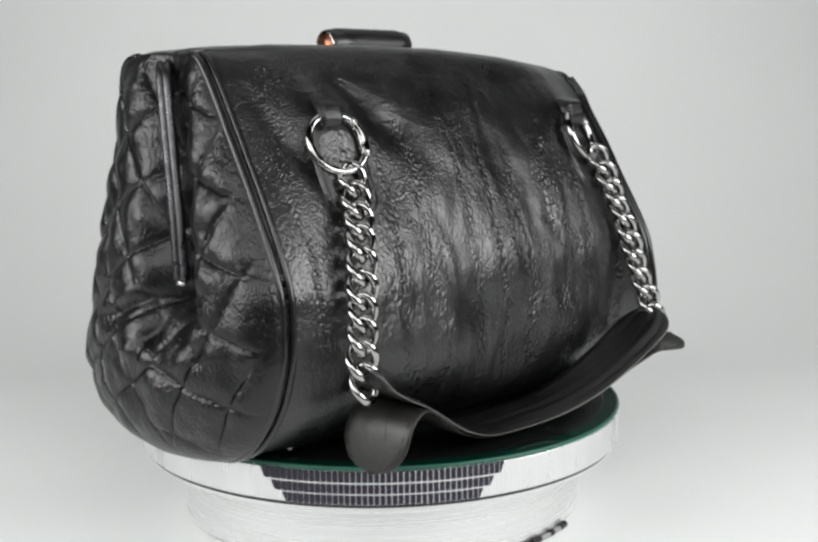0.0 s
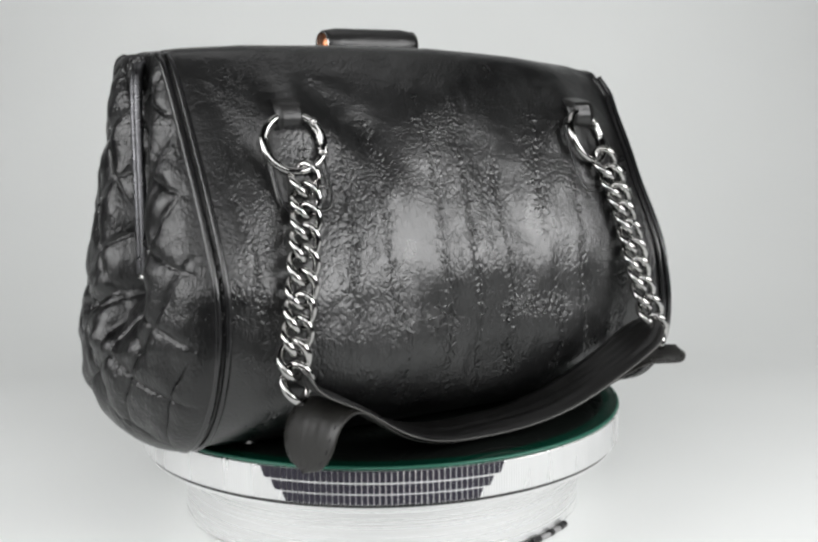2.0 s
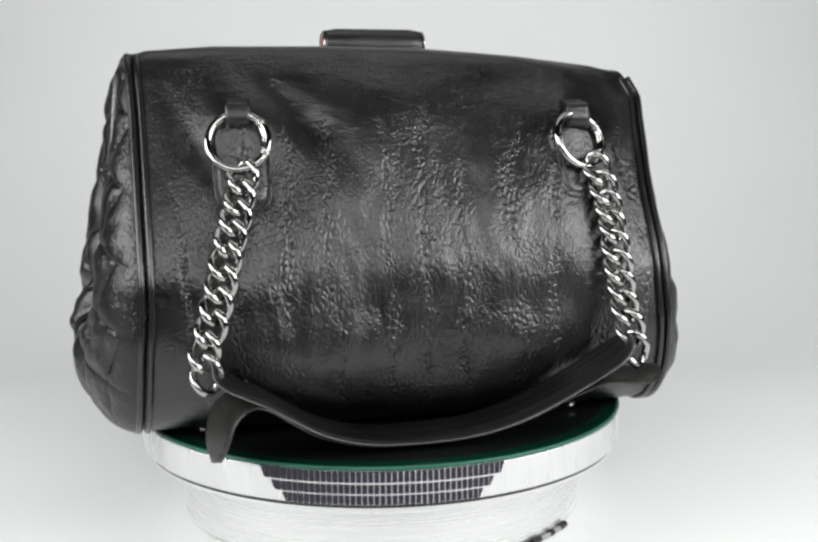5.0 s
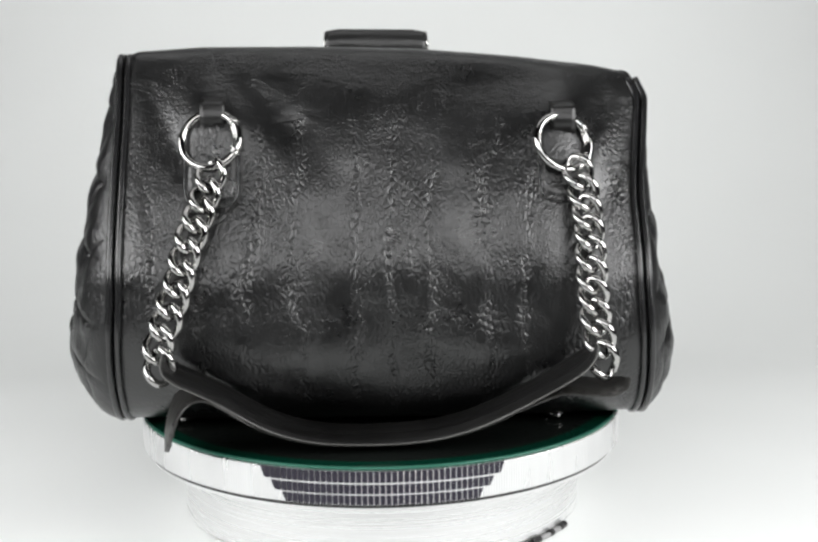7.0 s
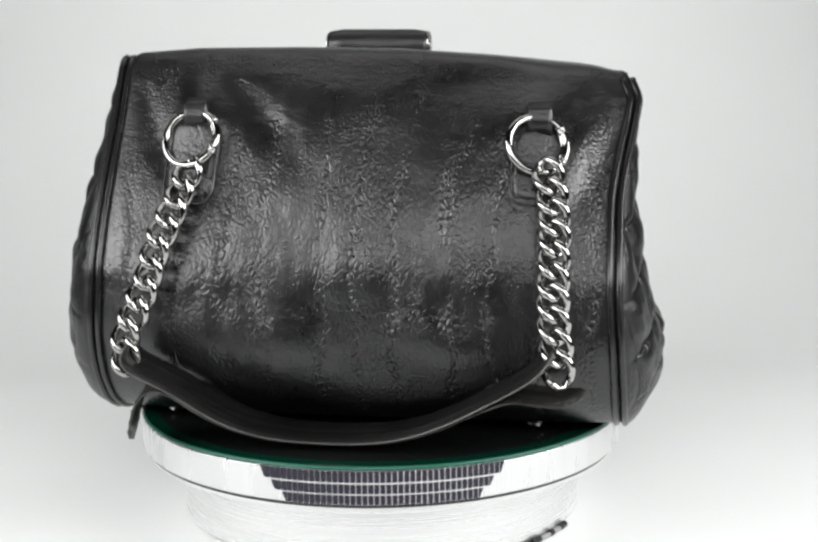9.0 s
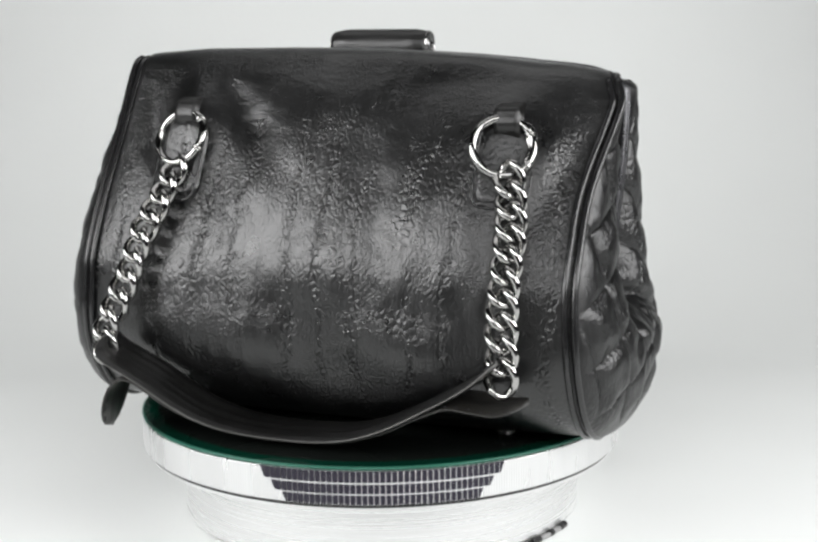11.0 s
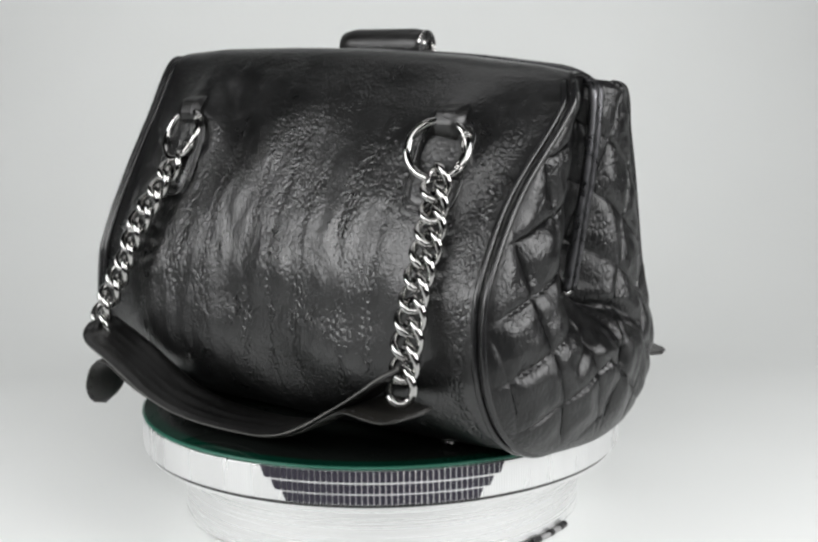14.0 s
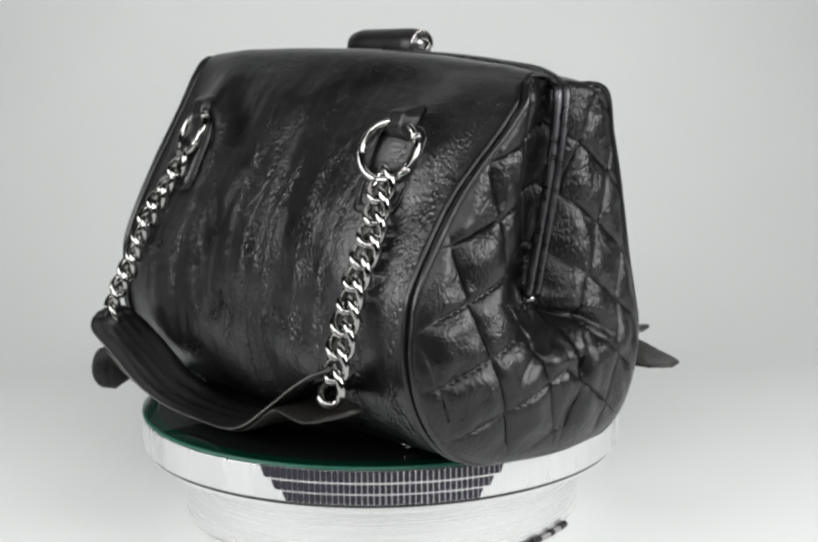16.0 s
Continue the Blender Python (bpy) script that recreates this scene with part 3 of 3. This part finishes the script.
def ring(parent, centre, axis_y, up, radius, name="ring"):
    """A split snap ring: round bar with a hinged gate section and two knuckles."""
    c, n, u = Vector(centre), Vector(axis_y).normalized(), Vector(up)
    u = (u - n * u.dot(n)).normalized()
    r = u.cross(n).normalized()
    pts = [c + radius * (math.cos(a) * r + math.sin(a) * u) for a in np.linspace(0, 2 * math.pi, 64, endpoint=False)]
    v, f = tube([tuple(q) for q in pts], 0.0019, 12, closed=True)
    body = mesh_ob(name, v, f, M_CHROME, parent, "polished nickel snap ring")
    for a0, a1 in ((0.55, 0.78), (-0.62, -0.42)):
        pts = [tuple(c + radius * (math.cos(a) * r + math.sin(a) * u)) for a in np.linspace(a0, a1, 8)]
        v, f = tube(pts, [0.0021, 0.0025, 0.0027, 0.0024, 0.0024, 0.0027, 0.0025, 0.0021], 12)
        mesh_ob("knuckle", v, f, M_CHROME, body)
    pts = [tuple(c + (radius - 0.0016) * (math.cos(a) * r + math.sin(a) * u)) for a in np.linspace(-0.42, 0.55, 14)]
    v, f = tube(pts, 0.0011, 10)
    mesh_ob("gate", v, f, M_CHROME, body, "spring gate of the ring")
    return body


def patch(parent, x0, x1, z0, z1, panel_pt, lift):
    """Rounded leather patch lying on the panel under a ring."""
    cx, cz, hx, hz = (x0 + x1) / 2, (z0 + z1) / 2, (x1 - x0) / 2, (z1 - z0) / 2
    nu, nr = 56, 8
    verts, faces = [], []
    for k in range(nr):
        q = k / (nr - 1)
        for i in range(nu):
            a = 2 * math.pi * i / nu
            ca, sa = math.cos(a), math.sin(a)
            p = 5.0
            r = (abs(ca) ** p + abs(sa) ** p) ** (-1 / p)
            x, z = cx + hx * r * ca * q, cz + hz * r * sa * q
            y = panel_pt(x, z) - (lift if q < 0.97 else -0.0015)
            verts.append((x, y, z))
    for k in range(nr - 1):
        for i in range(nu):
            a, b = k * nu + i, k * nu + (i + 1) % nu
            faces.append((a, b, b + nu, a + nu))
    ob = mesh_ob("ring_patch", verts, faces, M_PANEL, parent, "rounded leather patch below the ring")
    edge = [(q[0], q[1] - 0.0034, q[2]) for q in verts[-nu:]]
    v, f = tube(edge, 0.0006, 6, closed=True)
    mesh_ob("edge_binding", v, f, M_PIPING, ob)
    return ob


def build_bag():
    bag = new("handbag")
    tagged(bag, "black quilted leather frame handbag with chain straps on the turntable", "handbag")
    front = panel(FRONT_EDGE, FRONT_EDGE_EAST, FRONT_MID, -1, 0.0)
    back = panel(BACK_EDGE, BACK_EDGE_EAST, BACK_MID, 1, 7.0)
    nu = front.shape[0]
    fp = mesh_ob("front_panel", front.reshape(-1, 3), grid_faces(nu, NV, flip=True), M_PANEL, bag, "glossy crackled black leather panel")
    bp = mesh_ob("back_panel", back.reshape(-1, 3), grid_faces(nu, NV), M_PANEL, bag, "glossy black leather panel")
    panels = [fp, bp]
    for sx in (-1, 1):
        g = gusset_grid(sx, front, back)
        gs = mesh_ob("gusset", g.reshape(-1, 3), grid_faces(g.shape[0], NV, flip=sx < 0), M_QUILT, bag, "diamond-quilted black leather end")
        panels.append(gs)
        (pa, la, oa), (pc, leans, oc) = QUILT[sx]
        sv, sf = [], []
        lo, hi = 40, NV - 40

        def on_gusset(y, z):
            """The point of the quilted end at depth y and height z, a thread's width proud."""
            s = 0.5
            for _ in range(4):
                col = g[int(round(min(max(s, 0), 1) * (g.shape[0] - 1)))]
                j = lo + int(np.argmin(np.abs(col[lo:hi, 2] - z)))
                s = (y - g[0, j, 1]) / (g[-1, j, 1] - g[0, j, 1])
            if not (0.03 < s < 0.97 and 0.012 < z < 0.166):
                return None
            return g[int(round(s * (g.shape[0] - 1))), j] + np.array([sx * 0.0004, 0, 0])

        seams = []
        for k in range(-6, 8):
            for back_half in (-1, 1):
                steep = [(k * pa + oa + la * z, z) for z in np.arange(0.012, 0.166, 0.0015)]
                flat = [(v, k * pc + oc - leans[max(back_half, 0)] * v) for v in np.arange(0.0, 0.095, 0.0016)]
                seams += [[(hinge_y(sx, z) + back_half * v, z) for v, z in line if v > 0.0008] for line in (steep, flat)]
        for seam in seams:
            pts = [on_gusset(y, z) for y, z in seam]
            for i in range(0, len(pts) - 1, 2):
                if pts[i] is None or pts[i + 1] is None or not 0.0006 < np.linalg.norm(pts[i + 1] - pts[i]) < 0.006:
                    continue
                v, f = tube([pts[i], pts[i] * 0.1 + pts[i + 1] * 0.9], 0.00062, 5)
                sf += [tuple(q + len(sv) for q in fc) for fc in f]
                sv += v
        tagged(mesh_ob("stitching", sv, sf, M_THREAD, gs), kind="stuff")
    for ob in panels:
        mod = ob.modifiers.new("thickness", "SOLIDIFY")
        mod.thickness, mod.offset = 0.0012, -1
    # double piping along each of the four seams
    for grid, sy in ((front, -1), (back, 1)):
        for idx, sx in ((0, -1), (nu - 1, 1)):
            line = grid[idx][16:].copy()
            for off, rad in ((-0.0017, 0.0017), (0.0026, 0.0016)):
                pts = line.copy()
                inner = grid[idx + (3 if sx < 0 else -3)][16:]
                pts[:, 0] -= sx * off
                pts[:, 1] = (line[:, 1] if off < 0 else inner[:, 1]) + sy * (0.0003 if off < 0 else 0.0007)
                v, f = tube(pts[::2], rad, 8)
                mesh_ob("piping", v, f, M_PIPING, bag, "rolled leather piping")

    # frame bars: up one end, along the mouth, down the other
    for dy in (-0.0026, 0.0026):
        pts = [(-0.1368, -0.0260 + dy, 0.081), (-0.1350, -0.0210 + dy, 0.110), (-0.1318, -0.0115 + dy, 0.150), (-0.1290, -0.0055 + dy, 0.1695)]
        pts += [(-0.1240, 0.0005 + dy, 0.1745)]
        pts += [(x, 0.001 + dy, float(top_line(x)) - 0.0022) for x in np.linspace(-0.112, 0.112, 10)]
        pts += [(0.1245, 0.002 + dy, 0.1635), (0.1280, 0.001 + dy, 0.158), (0.1280, -0.003 + dy, 0.130), (0.1255, -0.0075 + dy, 0.100), (0.1225, -0.0115 + dy, 0.0705)]
        v, f = tube(spline(pts, 160), 0.0021, 10)
        mesh_ob("frame_bar", v, f, M_GUN, bag, "satin dark frame bar")
    for c in ((-0.1370, -0.0260, 0.080), (0.1215, -0.0115, 0.0695)):
        bm = bmesh.new()
        bmesh.ops.create_uvsphere(bm, u_segments=16, v_segments=10, radius=0.0026)
        bmesh.ops.scale(bm, vec=(0.9, 1.5, 0.75), verts=bm.verts)
        bmesh.ops.translate(bm, vec=c, verts=bm.verts)
        part("hinge_pin", bm, M_CHROME, bag, "bright hinge pin")

    # clasp: a leather roll with round metal ends standing over the mouth
    clasp_z, clasp_y = 0.1832, 0.0088
    seg = np.linspace(-0.0262, 0.0255, 24)
    v, f = tube([(x, clasp_y, clasp_z - 0.0008 * (x + 0.027) / 0.05) for x in seg],
                [0.0076 + 0.0012 * min(1, 8 * min(x + 0.0262, 0.0255 - x) / 0.0517) for x in seg], 28)
    roll = mesh_ob("clasp_roll", v, f, M_STRAP, bag, "leather-wrapped cylindrical clasp")
    for sx, mat, lab in ((-1, M_WARM_DISC, "metal end disc, a warm reflection put into its colour"), (1, M_DARKMETAL, "dark metal end disc with raised emblem")):
        x = -0.0264 if sx < 0 else 0.0257
        ringp = [(x, clasp_y + 0.0067 * math.cos(a), clasp_z + 0.0067 * math.sin(a)) for a in np.linspace(0, 2 * math.pi, 36, endpoint=False)]
        v, f = tube(ringp, 0.0005, 8, closed=True)
        mesh_ob("end_rim", v, f, M_CHROME, roll, "bright rim")
        v, f = tube([(x - sx * 0.001, clasp_y, clasp_z), (x + sx * 0.0003, clasp_y, clasp_z)], 0.0064, 28)
        disc = mesh_ob("end_disc", v, f, mat, roll, lab)
        if sx > 0:
            for oy in (-0.0013, 0.0013):
                arc = [(x + 0.0006, clasp_y + oy + 0.0024 * math.cos(a), clasp_z + 0.0024 * math.sin(a)) for a in np.linspace(0.8 + (0 if oy < 0 else math.pi), 5.5 + (0 if oy < 0 else math.pi), 16)]
                v, f = tube(arc, 0.0005, 6)
                mesh_ob("emblem", v, f, M_CHROME, roll)
    # stud feet
    for x, y in ((-0.097, -0.047), (0.085, -0.052), (-0.09, 0.034), (0.09, 0.034)):
        v, f = lathe([(0.0001, 0.0), (0.003, 0.0003), (0.0048, 0.0018), (0.0050, 0.0034), (0.0040, 0.0050), (0.0036, 0.0085), (0.0001, 0.0085)], 20)
        mesh_ob("stud_foot", [(a + x, b + y, c) for a, b, c in v], f, M_CHROME, bag, "domed nickel stud foot")

    # rings, tabs, patches, chains and pads, on both sides
    link = link_mesh()
    mid = spline(FRONT_MID, NV)

    def front_y(x, z):
        u = min(abs(x) / 0.1225, 1.0)
        w = 1 - u ** 3.6
        e = spline_front_e if x < 0 else spline_front_east
        zz = z - (float(top_line(x)) - 0.178) * min(z / 0.178, 1) ** 6
        return float(np.interp(-zz, -e[19:, 1], e[19:, 0]) * (1 - w) + np.interp(-zz, -mid[19:, 1], mid[19:, 0]) * w) - ring_pull(x, z)

    spline_front_e, spline_front_east = spline(FRONT_EDGE, NV), spline(FRONT_EDGE_EAST, NV)
    for side in (1, -1):
        holder = bag
        before = set(bpy.data.objects)
        for sx, tab, centre, path, count in (
                (-1, (-0.0775, -0.0545, 0.1515), (-0.0783, -0.0635, 0.1392), [(-0.0775, -0.0715, 0.1235), (-0.082, -0.081, 0.108), (-0.087, -0.0885, 0.093), (-0.091, -0.0935, 0.077), (-0.097, -0.100, 0.058), (-0.100, -0.1035, 0.049), (-0.099, -0.1045, 0.042)], 10),
                (1, (0.0870, -0.0545, 0.1485), (0.0865, -0.0630, 0.1362), [(0.0920, -0.0715, 0.1225), (0.0945, -0.077, 0.110), (0.0955, -0.083, 0.096), (0.0955, -0.091, 0.078), (0.0965, -0.098, 0.058), (0.0980, -0.102, 0.048), (0.0985, -0.1045, 0.041)], 10)):
            ring(holder, centre, (0.34 if sx > 0 else -0.16, -0.85, 0.42), (0, 0.48, 0.87), 0.0136)
            # leather loop that holds the ring
            tx, ty, tz = tab
            ry, rz = centre[1] + 0.0136 * 0.48, centre[2] + 0.0136 * 0.87
            loop = [(tx, front_y(tx, rz + 0.0075) - 0.0002, rz + 0.0075), (tx, ry - 0.0006, rz + 0.0055), (tx, ry - 0.0028, rz + 0.0026), (tx, ry - 0.0040, rz - 0.0012), (tx, ry - 0.0032, rz - 0.0046), (tx, front_y(tx, rz - 0.008) - 0.0006, rz - 0.008)]
            p = spline(loop, 24)
            verts, faces = [], []
            for q in p:
                for wx in np.linspace(-0.0057, 0.0057, 6):
                    verts.append((q[0] + wx, q[1], q[2]))
            faces = grid_faces(len(p), 6)
            faces += [tuple(6 * k for k in range(len(p)))[::-1], tuple(6 * k + 5 for k in range(len(p)))]
            mesh_ob("ring_tab", verts, faces, M_STRAP, holder, "folded leather tab")
            patch(holder, tx - 0.0125, tx + 0.0125, 0.1095, tz - 0.002, front_y, 0.0019)
            chain(link, path, count, holder, (0.22 if sx > 0 else 0.0, -1, 0.3))
        pad_top = [(-0.0970, 0.0490), (-0.0945, 0.0405), (-0.0745, 0.0296), (-0.0480, 0.0135), (-0.0208, 0.0060), (0.0116, 0.0060), (0.0392, 0.0128), (0.0708, 0.0292), (0.0880, 0.0400), (0.0965, 0.0480)]
        low = [(-0.0975, 0.0030), (-0.0960, 0.0120), (-0.0920, 0.0240), (-0.0840, 0.0300), (-0.0735, 0.0272), (-0.0480, 0.0116), (-0.0208, 0.0043), (0.0116, 0.0043), (0.0392, 0.0110), (0.0680, 0.0256), (0.0790, 0.0300), (0.0900, 0.0296), (0.1010, 0.0290), (0.1110, 0.0320)]
        if side < 0:
            pad_top = pad_top[:-2] + [(0.0870, 0.0350), (0.0930, 0.0345)]
            low = low[:-4] + [(0.0790, 0.0248), (0.0900, 0.0215), (0.1010, 0.0190), (0.1120, 0.0185)]
            low, pad_top = [(-x, z) for x, z in low[::-1]], [(-x, z) for x, z in pad_top[::-1]]
        pad = ribbon("strap_pad", pad_top, 0.032, 0.0022, M_STRAP, holder, "curved flat leather shoulder pad", -0.1055, True, True, 0.0003, 0.014)
        ribbon("pad_lining", low, 0.033, 0.0018, M_LINING, pad, "under layer with rounded tongues", -0.1060, True, True, 0.0003, 0.0155, -0.21 if side > 0 else 0.0, True)
        if side < 0:
            turn = Matrix.Translation((0, -0.012, 0)) @ Matrix.Rotation(math.pi, 4, "Z")
            for ob in set(bpy.data.objects) - before:
                if ob.parent == holder:
                    shift = Matrix.Translation((0, 0.009, 0)) if ob == pad else Matrix.Translation((0, -0.011, 0))
                    ob.matrix_basis = shift @ turn @ ob.matrix_basis
    return bag


bag = build_bag()


# ---------------------------------------------------------------- movement
def motions():
    rows = [(float(t), pose(0, 0, 0, 0, 0, TURN_START - TURN_RATE * t)) for t in range(17)]
    walk(bag, rows)
    walk(platter, rows)


motions()
